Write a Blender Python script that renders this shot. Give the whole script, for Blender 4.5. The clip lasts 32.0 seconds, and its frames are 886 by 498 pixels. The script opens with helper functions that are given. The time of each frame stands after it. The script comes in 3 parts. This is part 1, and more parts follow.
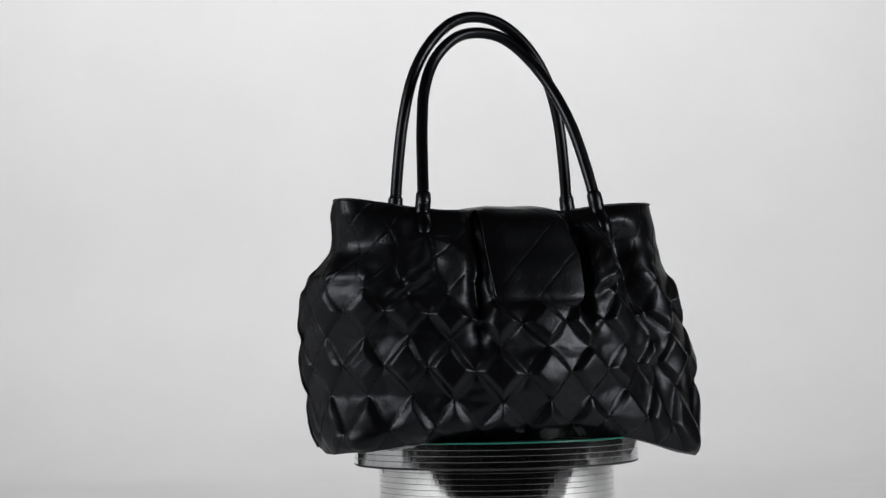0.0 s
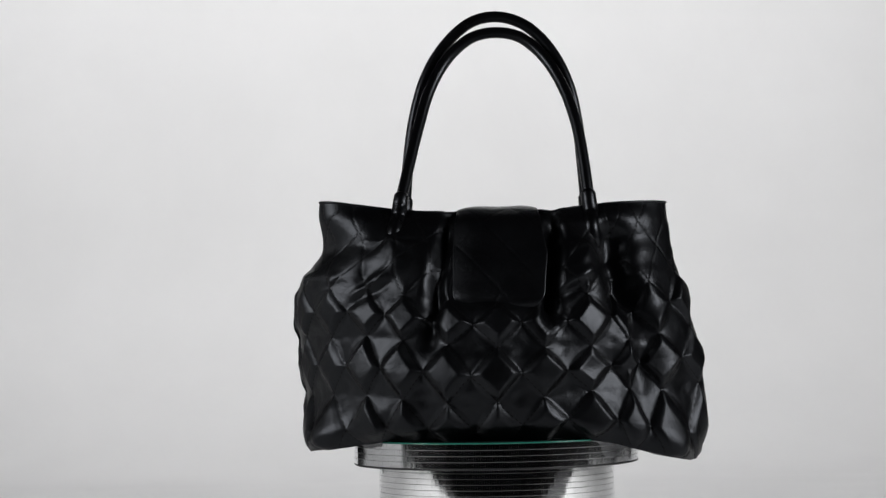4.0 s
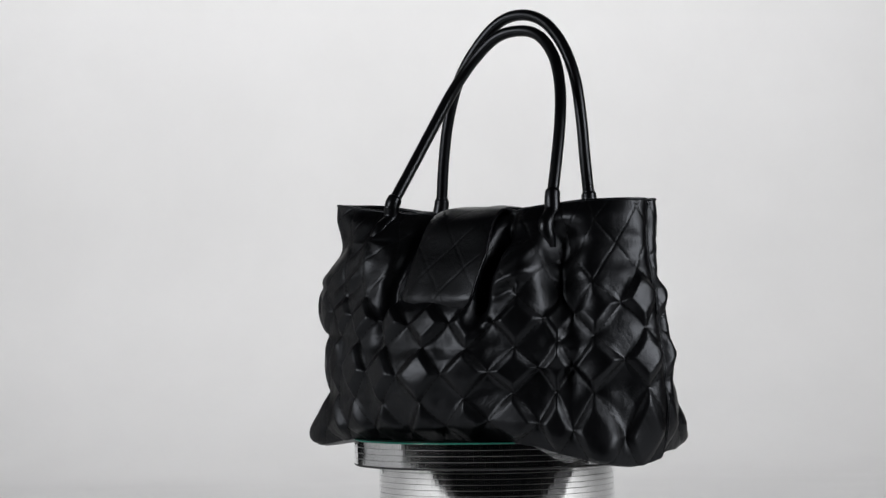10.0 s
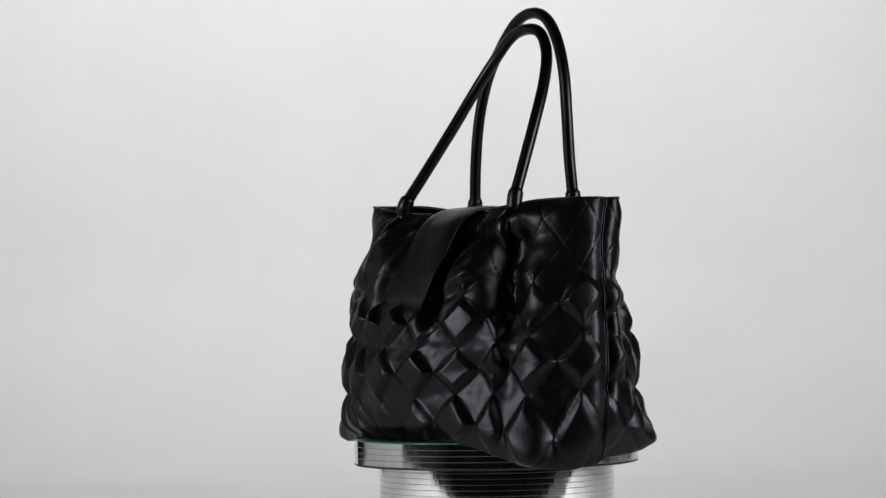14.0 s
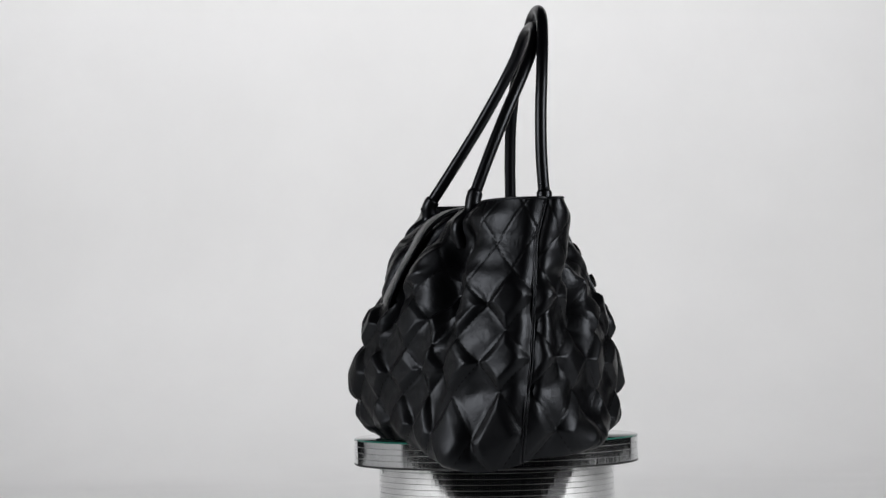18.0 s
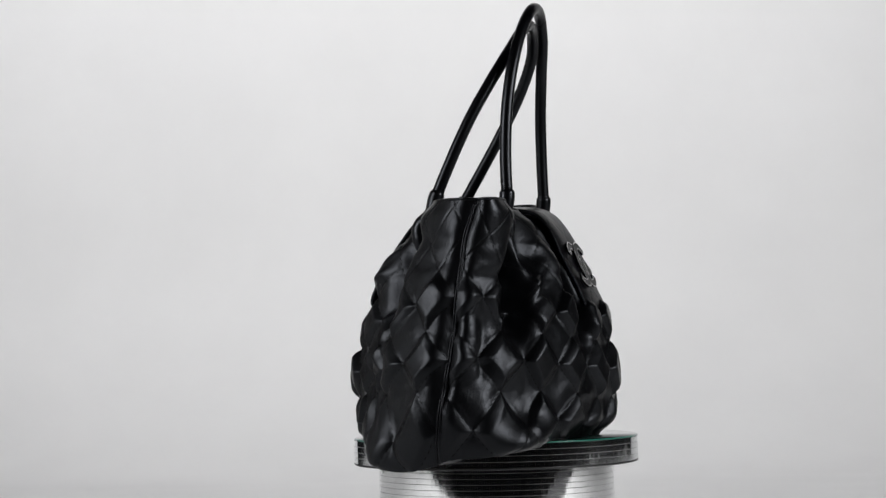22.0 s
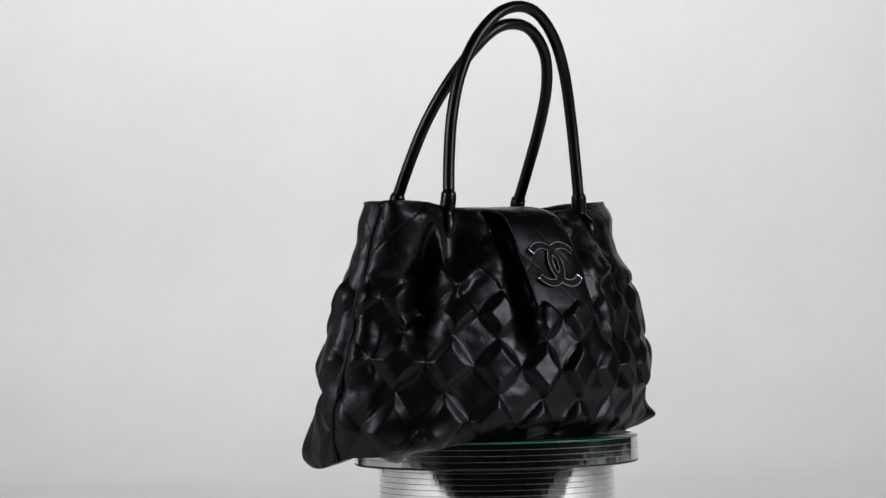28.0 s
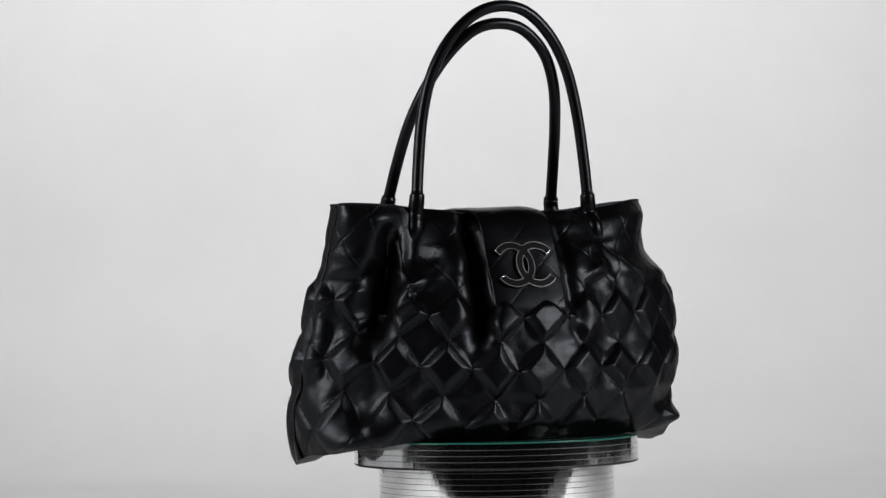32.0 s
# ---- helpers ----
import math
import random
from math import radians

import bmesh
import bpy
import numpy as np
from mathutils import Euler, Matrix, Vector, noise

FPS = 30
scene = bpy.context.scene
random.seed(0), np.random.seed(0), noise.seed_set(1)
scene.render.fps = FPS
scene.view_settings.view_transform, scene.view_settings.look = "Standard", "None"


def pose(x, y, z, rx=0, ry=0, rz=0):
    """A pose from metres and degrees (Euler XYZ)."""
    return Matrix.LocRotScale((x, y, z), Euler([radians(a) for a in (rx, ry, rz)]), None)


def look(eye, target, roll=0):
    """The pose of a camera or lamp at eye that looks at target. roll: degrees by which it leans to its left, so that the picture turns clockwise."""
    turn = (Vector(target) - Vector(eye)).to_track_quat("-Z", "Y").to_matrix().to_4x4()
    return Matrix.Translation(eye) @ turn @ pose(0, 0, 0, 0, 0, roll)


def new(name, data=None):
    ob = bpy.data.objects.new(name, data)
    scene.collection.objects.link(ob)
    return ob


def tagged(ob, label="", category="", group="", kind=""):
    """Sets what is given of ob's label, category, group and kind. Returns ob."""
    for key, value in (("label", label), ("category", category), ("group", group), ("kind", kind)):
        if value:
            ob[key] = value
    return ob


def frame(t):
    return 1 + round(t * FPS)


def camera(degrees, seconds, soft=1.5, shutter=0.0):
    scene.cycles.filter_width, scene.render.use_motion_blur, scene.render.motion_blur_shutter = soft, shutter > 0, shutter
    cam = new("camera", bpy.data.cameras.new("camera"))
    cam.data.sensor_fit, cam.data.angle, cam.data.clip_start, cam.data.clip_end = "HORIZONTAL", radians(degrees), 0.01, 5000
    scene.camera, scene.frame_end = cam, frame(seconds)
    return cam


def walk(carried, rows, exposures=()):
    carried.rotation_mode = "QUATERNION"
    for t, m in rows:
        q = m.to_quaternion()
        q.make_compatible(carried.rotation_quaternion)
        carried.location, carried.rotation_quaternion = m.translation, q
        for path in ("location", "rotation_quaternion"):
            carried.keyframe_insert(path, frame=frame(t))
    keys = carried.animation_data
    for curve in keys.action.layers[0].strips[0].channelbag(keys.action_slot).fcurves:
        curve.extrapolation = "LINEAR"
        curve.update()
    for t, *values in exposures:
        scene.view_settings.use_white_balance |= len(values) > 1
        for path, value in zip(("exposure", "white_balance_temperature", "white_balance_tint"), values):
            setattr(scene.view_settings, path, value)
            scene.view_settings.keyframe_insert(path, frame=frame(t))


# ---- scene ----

# ================= camera: it stands still =================
cam = camera(19.275, 32.0, soft=1.4)
EYE = (-0.0436, -2.3087, 0.1129)
AIM = (-0.0436, -1.3087, 0.1129 + 0.02283)
walk(cam, [(0, look(EYE, AIM, -1.053)), (32, look(EYE, AIM, -1.053))])

# ================= world and lamps =================
world = bpy.data.worlds.new("world")
scene.world = world
world.use_nodes = True
world.node_tree.nodes["Background"].inputs[0].default_value = (0.9, 0.95, 1.0, 1)
world.node_tree.nodes["Background"].inputs[1].default_value = 0.004


def area_lamp(eye, target, sx, sy, watts, color=(1, 1, 1), spread=180):
    d = bpy.data.lights.new("area_lamp", "AREA")
    d.shape, d.size, d.size_y, d.energy, d.color = "RECTANGLE", sx, sy, watts, color
    d.spread = radians(spread)
    ob = new("area_lamp", d)
    ob.matrix_world = look(eye, target)
    return ob


# softboxes to the left and right of the table
area_lamp((-1.21, -0.67, 0.64), (0.0, 0.0, 0.10), 0.60, 0.54, 10.9, (0.995, 0.993, 1))
area_lamp((1.20, -0.68, 0.64), (0.0, 0.0, 0.10), 0.60, 0.54, 14.2, (0.995, 0.993, 1))
# added lamp above the view, no known source, brightens backdrop and floor
area_lamp((-0.12, 0.60, 1.02), (-0.12, 1.5, 0.78), 2.0, 0.50, 10.4, (0.995, 0.990, 1))


# ================= materials =================
def material(name, base, rough=0.5, metal=0.0, spec=0.5):
    m = bpy.data.materials.new(name)
    m.use_nodes = True
    b = m.node_tree.nodes["Principled BSDF"]
    b.inputs["Base Color"].default_value = (*base, 1)
    b.inputs["Roughness"].default_value = rough
    b.inputs["Metallic"].default_value = metal
    b.inputs["Specular IOR Level"].default_value = spec
    return m, m.node_tree, b


def texture(nt, kind, scale, detail=4.0, rough=0.55):
    n = nt.nodes.new(kind)
    tc = nt.nodes.new("ShaderNodeTexCoord")
    nt.links.new(tc.outputs["Object"], n.inputs["Vector"])
    n.inputs["Scale"].default_value = scale
    if kind == "ShaderNodeTexNoise":
        n.inputs["Detail"].default_value = detail
        n.inputs["Roughness"].default_value = rough
    return n


def ramp(nt, src, lo, hi, a, b):
    r = nt.nodes.new("ShaderNodeMapRange")
    for k, v in zip(("From Min", "From Max", "To Min", "To Max"), (lo, hi, a, b)):
        r.inputs[k].default_value = v
    nt.links.new(src, r.inputs["Value"])
    return r.outputs["Result"]


def bump(nt, bsdf, layers):
    last = None
    for src, strength, dist in layers:
        n = nt.nodes.new("ShaderNodeBump")
        n.inputs["Strength"].default_value = strength
        n.inputs["Distance"].default_value = dist
        nt.links.new(src, n.inputs["Height"])
        if last:
            nt.links.new(last, n.inputs["Normal"])
        last = n.outputs["Normal"]
    nt.links.new(last, bsdf.inputs["Normal"])


def leather(name, base, r0, r1, grain=1.0):
    m, nt, b = material(name, base, 0.4, 0.0, 0.27)
    b.inputs["Specular Tint"].default_value = (0.86, 0.91, 1.0, 1)
    fine = texture(nt, "ShaderNodeTexVoronoi", 760)
    fine.feature = "DISTANCE_TO_EDGE"
    big = texture(nt, "ShaderNodeTexNoise", 34, 5)
    wrinkle = texture(nt, "ShaderNodeTexNoise", 150, 7, 0.66)
    wrinkle.inputs["Distortion"].default_value = 2.4
    speck = texture(nt, "ShaderNodeTexNoise", 420, 5, 0.6)
    both = nt.nodes.new("ShaderNodeMath")
    both.operation = "MULTIPLY_ADD"
    nt.links.new(speck.outputs["Fac"], both.inputs[0])
    both.inputs[1].default_value = 0.35
    nt.links.new(big.outputs["Fac"], both.inputs[2])
    nt.links.new(ramp(nt, both.outputs[0], 0.45, 0.90, r0, r1), b.inputs["Roughness"])
    crease = texture(nt, "ShaderNodeTexNoise", 62, 6, 0.62)
    crease.inputs["Distortion"].default_value = 1.6
    # sparse sharp creases where a slow noise crosses its middle
    fold = texture(nt, "ShaderNodeTexNoise", 48, 4, 0.6)
    fold.inputs["Distortion"].default_value = 0.9
    off = nt.nodes.new("ShaderNodeMath")
    off.operation = "SUBTRACT"
    nt.links.new(fold.outputs["Fac"], off.inputs[0])
    off.inputs[1].default_value = 0.5
    ridge = nt.nodes.new("ShaderNodeMath")
    ridge.operation = "ABSOLUTE"
    nt.links.new(off.outputs[0], ridge.inputs[0])
    bump(nt, b, [(ramp(nt, ridge.outputs[0], 0.0, 0.06, 0.0, 1.0), 0.10 * grain, 0.0006), (big.outputs["Fac"], 0.08, 0.002), (crease.outputs["Fac"], 0.10 * grain, 0.0018), (wrinkle.outputs["Fac"], 0.16 * grain, 0.0008),
                 (fine.outputs["Distance"], 0.18 * grain, 0.0003)])
    return m


LEATHER = leather("black_lambskin", (0.0007, 0.0007, 0.0010), 0.32, 0.41)
HANDLE = leather("black_handle_leather", (0.0009, 0.0009, 0.0012), 0.27, 0.35, 0.5)
THREAD, _, _ = material("black_thread", (0.002, 0.002, 0.002), 0.85, 0.0, 0.1)
SILVER, _, _ = material("silver_metal", (0.66, 0.66, 0.66), 0.27, 1.0)
INLAY, _, _ = material("black_enamel", (0.004, 0.004, 0.005), 0.40, 0.0, 0.15)

# backdrop sheet: white, faintly glossy vinyl with soft waves
SHEET, nt, b = material("white_vinyl", (0.80, 0.80, 0.80), 0.55)
wave = texture(nt, "ShaderNodeTexNoise", 1.6, 3)
fine = texture(nt, "ShaderNodeTexNoise", 60, 4)
bump(nt, b, [(wave.outputs["Fac"], 0.25, 0.03), (fine.outputs["Fac"], 0.04, 0.002)])
cloud = texture(nt, "ShaderNodeTexNoise", 5.5, 5, 0.6)
tone = nt.nodes.new("ShaderNodeCombineColor")
level = ramp(nt, cloud.outputs["Fac"], 0.3, 0.7, 0.782, 0.818)
for k in range(3):
    nt.links.new(level, tone.inputs[k])
nt.links.new(tone.outputs[0], b.inputs["Base Color"])
ROOM, nt, b = material("dark_room_paint", (0.024, 0.024, 0.026), 0.8)
MIRROR, nt, b = material("mirror_tile", (0.94, 0.945, 0.945), 0.06, 1.0)
info = nt.nodes.new("ShaderNodeNewGeometry")
nt.links.new(ramp(nt, info.outputs["Random Per Island"], 0, 1, 0.03, 0.07), b.inputs["Roughness"])
RIM_MIRROR, _, _ = material("scuffed_mirror_strip", (0.82, 0.83, 0.84), 0.08, 1.0)
MIRROR_TOP, nt, b = material("dark_glass_plate", (0.006, 0.014, 0.012), 0.03)
GROUT, _, _ = material("grey_grout", (0.52, 0.52, 0.53), 0.45)
GLASS_EDGE, _, _ = material("green_glass_edge", (0.02, 0.16, 0.12), 0.12)
SLOT, _, _ = material("dark_plastic", (0.015, 0.015, 0.016), 0.4)


# ================= mesh helpers =================
def part(name, bm, mat, parent=None, label="", smooth=True):
    """Links a bmesh, or verts and faces, as one mesh object under its thing."""
    me = bpy.data.meshes.new(name)
    if isinstance(bm, tuple):
        me.from_pydata([tuple(map(float, v)) for v in bm[0]], [], bm[1])
        me.update()
    else:
        bm.to_mesh(me)
        bm.free()
    me.materials.append(mat)
    if smooth:
        me.polygons.foreach_set("use_smooth", [True] * len(me.polygons))
    ob = new(name, me)
    if parent:
        ob.parent = parent
    if label:
        ob["label"] = label
    return ob


def sheet(P, close_c=False, flip=False):
    """Verts and quads of a grid of points (rows, columns, 3)."""
    nr, nc = P.shape[:2]
    f = []
    for i in range(nr - 1):
        for j in range(nc if close_c else nc - 1):
            k = (j + 1) % nc
            q = (i * nc + j, i * nc + k, (i + 1) * nc + k, (i + 1) * nc + j)
            f.append(q[::-1] if flip else q)
    return [tuple(v) for v in P.reshape(-1, 3)], f


def spline(ctrl, n):
    """Points of a Catmull-Rom curve through the control points, evenly spaced."""
    c = np.array(ctrl, float)
    c = np.vstack([2 * c[0] - c[1], c, 2 * c[-1] - c[-2]])
    out = []
    for i in range(1, len(c) - 2):
        for s in np.linspace(0, 1, 24, endpoint=False):
            a, b_, d, e = c[i - 1], c[i], c[i + 1], c[i + 2]
            out.append(0.5 * (2 * b_ + (d - a) * s + (2 * a - 5 * b_ + 4 * d - e) * s * s + (3 * b_ - a - 3 * d + e) * s ** 3))
    out.append(c[-2])
    out = np.array(out)
    L = np.concatenate([[0], np.cumsum(np.linalg.norm(np.diff(out, axis=0), axis=1))])
    return np.stack([np.interp(np.linspace(0, L[-1], n), L, out[:, k]) for k in range(out.shape[1])], 1)


def tube(path, radius, sides=14, cap=True, closed=False):
    """Verts and faces of a round tube along a path; radius may vary along it."""
    P = np.array(path, float)
    n = len(P)
    R = np.broadcast_to(np.array(radius, float), (n,))
    T = np.gradient(P, axis=0) if not closed else np.roll(P, -1, 0) - np.roll(P, 1, 0)
    T /= np.linalg.norm(T, axis=1)[:, None]
    up = np.array([0.0, 1.0, 0.0]) if abs(T[0][1]) < 0.9 else np.array([1.0, 0, 0])
    rings = np.zeros((n, sides, 3))
    for i in range(n):
        a = up - T[i] * (up @ T[i])
        a /= np.linalg.norm(a)
        up = a
        c = np.cross(T[i], a)
        for k in range(sides):
            w = 2 * math.pi * k / sides
            rings[i, k] = P[i] + R[i] * (math.cos(w) * a + math.sin(w) * c)
    if closed:
        rings = np.concatenate([rings, rings[:1]])
    v, f = sheet(rings, True)
    if cap and not closed:
        f.append(tuple(range(sides))[::-1])
        f.append(tuple((n - 1) * sides + k for k in range(sides)))
    return v, f


# ================= setting: sheet, room =================
FLOOR_Z, BACK_Y = -0.115, 1.50
COVE = 0.34
prof = [(BACK_Y - COVE + COVE * math.sin(a), FLOOR_Z + COVE - COVE * math.cos(a)) for a in np.linspace(0.0, math.pi / 2, 25)]
prof += [(BACK_Y, z) for z in (0.35, 0.5, 0.9, 1.4)]
P = np.array([[(x, y, z) for x in np.linspace(-0.760 + 0.024 * z, 1.2, 30)] for y, z in prof])
backdrop = part("backdrop", sheet(P), SHEET)
EDGE = ((-2.30, -1.43, -0.71, 0.0, 0.93, 1.60), (-0.40, -0.58, -0.74, -0.64, -0.45, -0.36))
P = np.array([[(x, k * (BACK_Y - COVE) + (1 - k) * np.interp(x, *EDGE), FLOOR_Z) for x in np.linspace(-2.30, 1.60, 60)] for k in np.linspace(0, 1, 16)])
floor = part("floor", sheet(P), SHEET)
tagged(floor, "white vinyl sheet covering the photo table", "floor", kind="structure")
tagged(backdrop, "white vinyl studio backdrop sheet hanging behind the table", "backdrop", kind="structure")
s = backdrop.modifiers.new("thick", "SOLIDIFY")
s.thickness, s.offset, s.use_rim = 0.002, -1, False

bm = bmesh.new()
bmesh.ops.create_cube(bm, size=1, matrix=Matrix.Translation((0, -0.5, 0.6)) @ Matrix.Diagonal((7, 7, 3.4, 1)))
bmesh.ops.reverse_faces(bm, faces=bm.faces)
room = part("wall_room", bm, ROOM, smooth=False)
tagged(room, "dark unlit room walls around the photo table", "wall", kind="structure")
bm = bmesh.new()
bmesh.ops.create_cube(bm, size=1, matrix=Matrix.Translation((-0.35, 0.37, FLOOR_Z - 0.022)) @ Matrix.Diagonal((3.94, 2.26, 0.04, 1)))
table = part("table_top", bm, ROOM, smooth=False)
tagged(table, "dark table top under the white backdrop sheet", "table", kind="structure")


# unseen white panel, added so the plate's edge has something bright to reflect
bm = bmesh.new()
bmesh.ops.create_cube(bm, size=1, matrix=Matrix.Translation((-1.62, 0.58, 0.50)) @ Matrix.Diagonal((0.04, 1.78, 1.30, 1)))
bmesh.ops.bevel(bm, geom=bm.edges[:], offset=0.004, segments=2, affect="EDGES")
tagged(part("side_reflector", bm, SHEET, smooth=False), "unseen white panel added beside the photo table as a reflector", "wall", kind="structure")


# ================= turntable =================
def mirror_tiles(r, z0, rows, row_h, n, gap, seed, tilt):
    """Small flat mirror tiles set round a drum, each a little askew."""
    rng = random.Random(seed)
    v, f = [], []
    for i in range(rows):
        za, zb = z0 + i * row_h + gap / 2, z0 + (i + 1) * row_h - gap / 2
        for k in range(n):
            a0, a1 = 2 * math.pi * k / n, 2 * math.pi * (k + 1) / n
            g = gap * 0.12 / r
            a0, a1 = a0 + g, a1 - g
            dz, da = rng.gauss(0, tilt) * row_h, rng.gauss(0, tilt) * r * (a1 - a0)
            q = []
            for a, z, e in ((a0, za, -dz - da), (a1, za, -dz + da), (a1, zb, dz + da), (a0, zb, dz - da)):
                q.append(((r + e) * math.cos(a), (r + e) * math.sin(a), z))
            b = len(v)
            v += q
            v += [(x * (r - 0.0012) / math.hypot(x, y), y * (r - 0.0012) / math.hypot(x, y), z) for x, y, z in q]
            f += [(b, b + 1, b + 2, b + 3)] + [(b + j, b + 4 + j, b + 4 + (j + 1) % 4, b + (j + 1) % 4) for j in range(4)]
    return v, f


def lathe(profile, n=160):
    P = np.array([[(r * math.cos(2 * math.pi * k / n), r * math.sin(2 * math.pi * k / n), z) for k in range(n)] for r, z in profile])
    v, f = sheet(P, True)
    return v, f


PLATE_R, PLATE_H, DRUM_R = 0.125, 0.0218, 0.1035


def turntable_plate():
    ob = new("turntable_plate")
    part("core", lathe([(0.0005, -PLATE_H), (PLATE_R - 0.0014, -PLATE_H), (PLATE_R - 0.0010, -PLATE_H + 0.0003), (PLATE_R - 0.0010, -0.0014), (0.0005, -0.0014)]), GROUT, ob)
    part("underside_gasket", lathe([(0.100, -PLATE_H - 0.0016), (PLATE_R - 0.001, -PLATE_H - 0.0016), (PLATE_R + 0.0002, -PLATE_H - 0.0008), (PLATE_R + 0.0002, -PLATE_H + 0.0001), (0.100, -PLATE_H + 0.0001)]), SLOT, ob, "black rubber edge under the plate")
    part("mirror_tiles", mirror_tiles(PLATE_R, -PLATE_H + 0.0002, 4, 0.00508, 392, 0.0005, 3, 0.0010), RIM_MIRROR, ob, "rows of tiny mirror tiles", smooth=False)["kind"] = "stuff"
    part("glass_edge", lathe([(PLATE_R - 0.002, -0.0013), (PLATE_R, -0.0013), (PLATE_R, -0.0006), (PLATE_R - 0.0005, -0.0001), (PLATE_R - 0.002, -0.0001)]), GLASS_EDGE, ob, "green ground glass edge")
    part("mirror_top", lathe([(0.0005, 0.0), (PLATE_R - 0.0006, 0.0), (PLATE_R - 0.0006, -0.0012), (0.0005, -0.0012)][::-1]), MIRROR_TOP, ob, "round dark glass top")
    tagged(ob, "round mirrored display plate turning with the handbag", "turntable")
    return ob


def turntable_drum():
    ob = new("turntable_drum")
    z0 = FLOOR_Z
    part("drum_core", lathe([(0.0005, z0), (DRUM_R - 0.0010, z0), (DRUM_R - 0.0010, -PLATE_H - 0.0018), (0.0005, -PLATE_H - 0.0018)]), GROUT, ob)
    part("mirror_tiles", mirror_tiles(DRUM_R, z0, 19, 0.00488, 320, 0.0005, 5, 0.0006), MIRROR, ob, "rows of tiny mirror tiles", smooth=False)["kind"] = "stuff"
    tagged(ob, "round drum base covered in small mirror tiles", "turntable base")
    return ob


plate = turntable_plate()
drum = turntable_drum()

# ================= handbag =================
# the flap's line over the open top: depth and height
FLAP_PATH = [(-0.0988, 0.1145), (-0.0955, 0.1225), (-0.0915, 0.131), (-0.0805, 0.152), (-0.069, 0.171), (-0.058, 0.186), (-0.047, 0.1945), (-0.034, 0.1990), (-0.004, 0.2003),
             (0.022, 0.1996), (0.038, 0.1986), (0.0500, 0.1945), (0.0590, 0.1855), (0.0665, 0.1725), (0.0725, 0.1580), (0.0793, 0.1430), (0.0862, 0.1300), (0.0920, 0.1180), (0.0965, 0.1060)]
FLAP_BACK, FLAP_FRONT = np.array(FLAP_PATH[:8]), np.array(FLAP_PATH[:8:-1])
# feet of the four handle ends on the rim: place along, depth
FEET = ((0.082, 0.039), (-0.081, 0.025), (0.091, -0.027), (-0.0745, -0.053))
# level: height, reach of both ends, depth of front and back, drift of the ends
LEVELS = np.array([
    (0.001, 0.1770, 0.1580, 0.0880, 0.1050, 0.0050, -0.0140),
    (0.015, 0.1810, 0.1630, 0.1000, 0.1205, 0.0060, -0.0150),
    (0.040, 0.1850, 0.1655, 0.1085, 0.1275, 0.0100, -0.0060),
    (0.070, 0.1790, 0.1692, 0.1020, 0.1195, 0.0145, -0.0020),
    (0.100, 0.1738, 0.1715, 0.0950, 0.1065, 0.0175, -0.0120),
    (0.125, 0.1685, 0.1705, 0.0860, 0.0960, 0.0195, -0.0155),
    (0.143, 0.1645, 0.1655, 0.0835, 0.0915, 0.0210, -0.0162),
    (0.152, 0.1605, 0.1560, 0.0770, 0.0860, 0.0215, -0.0165),
    (0.161, 0.1598, 0.1470, 0.0695, 0.0780, 0.0220, -0.0155),
    (0.167, 0.1580, 0.1458, 0.0645, 0.0712, 0.0225, -0.0160),
    (0.176, 0.1570, 0.1460, 0.0580, 0.0640, 0.0245, -0.0210),
    (0.190, 0.1538, 0.1485, 0.0515, 0.0560, 0.0285, -0.0255),
    (0.204, 0.1520, 0.1462, 0.0325, 0.0390, 0.0330, -0.0315),
])
# squareness of the outline's four quarters by height
SQUARE = np.array([(0.0, 2.2, 1.75, 2.2, 1.38), (0.04, 1.71, 1.38, 1.70, 1.75), (0.09, 1.86, 1.67, 1.76, 1.70),
                   (0.14, 1.6, 1.92, 2.30, 1.75), (0.172, 2.3, 2.0, 2.4, 2.2), (0.204, 3.1, 3.3, 3.1, 3.4)])
CORNERS = ((0.169, -0.055), (0.151, 0.074), (-0.147, -0.080), (-0.157, 0.036))
# quilting of each panel: column number and its arc from the middle; row heights (rows 0 to 3) at some columns
QUILT = {
    False: ((-5, -2, -1, 0, 1, 2, 3, 3.5, 4.5, 5, 5.5, 6, 6.5), (0.2207, 0.102, 0.0666, 0.025, -0.019, -0.060, -0.102, -0.1245, -0.153, -0.1690, -0.195, -0.214, -0.236),
            (-5, -2, 0.5, 3, 5, 6.5), ((0.042, 0.041, 0.0315, 0.041, 0.042, 0.0465), (0.090, 0.091, 0.080, 0.079, 0.0885, 0.098),
                                       (0.135, 0.131, 0.117, 0.123, 0.134, 0.150), (0.185, 0.176, 0.166, 0.172, 0.185, 0.202))),
    True: ((-5, -4, -3, -2, 0, 1, 2, 3, 3.5, 4, 4.5, 5), (0.2134, 0.178, 0.137, 0.095, 0.0075, -0.031, -0.0745, -0.119, -0.139, -0.163, -0.189, -0.2163),
           (-5, -2, 0.5, 2.5, 3.5, 5), ((0.040, 0.039, 0.0325, 0.042, 0.044, 0.046), (0.085, 0.082, 0.083, 0.087, 0.093, 0.099),
                                          (0.135, 0.130, 0.124, 0.128, 0.135, 0.152), (0.185, 0.180, 0.172, 0.176, 0.188, 0.203))),
}
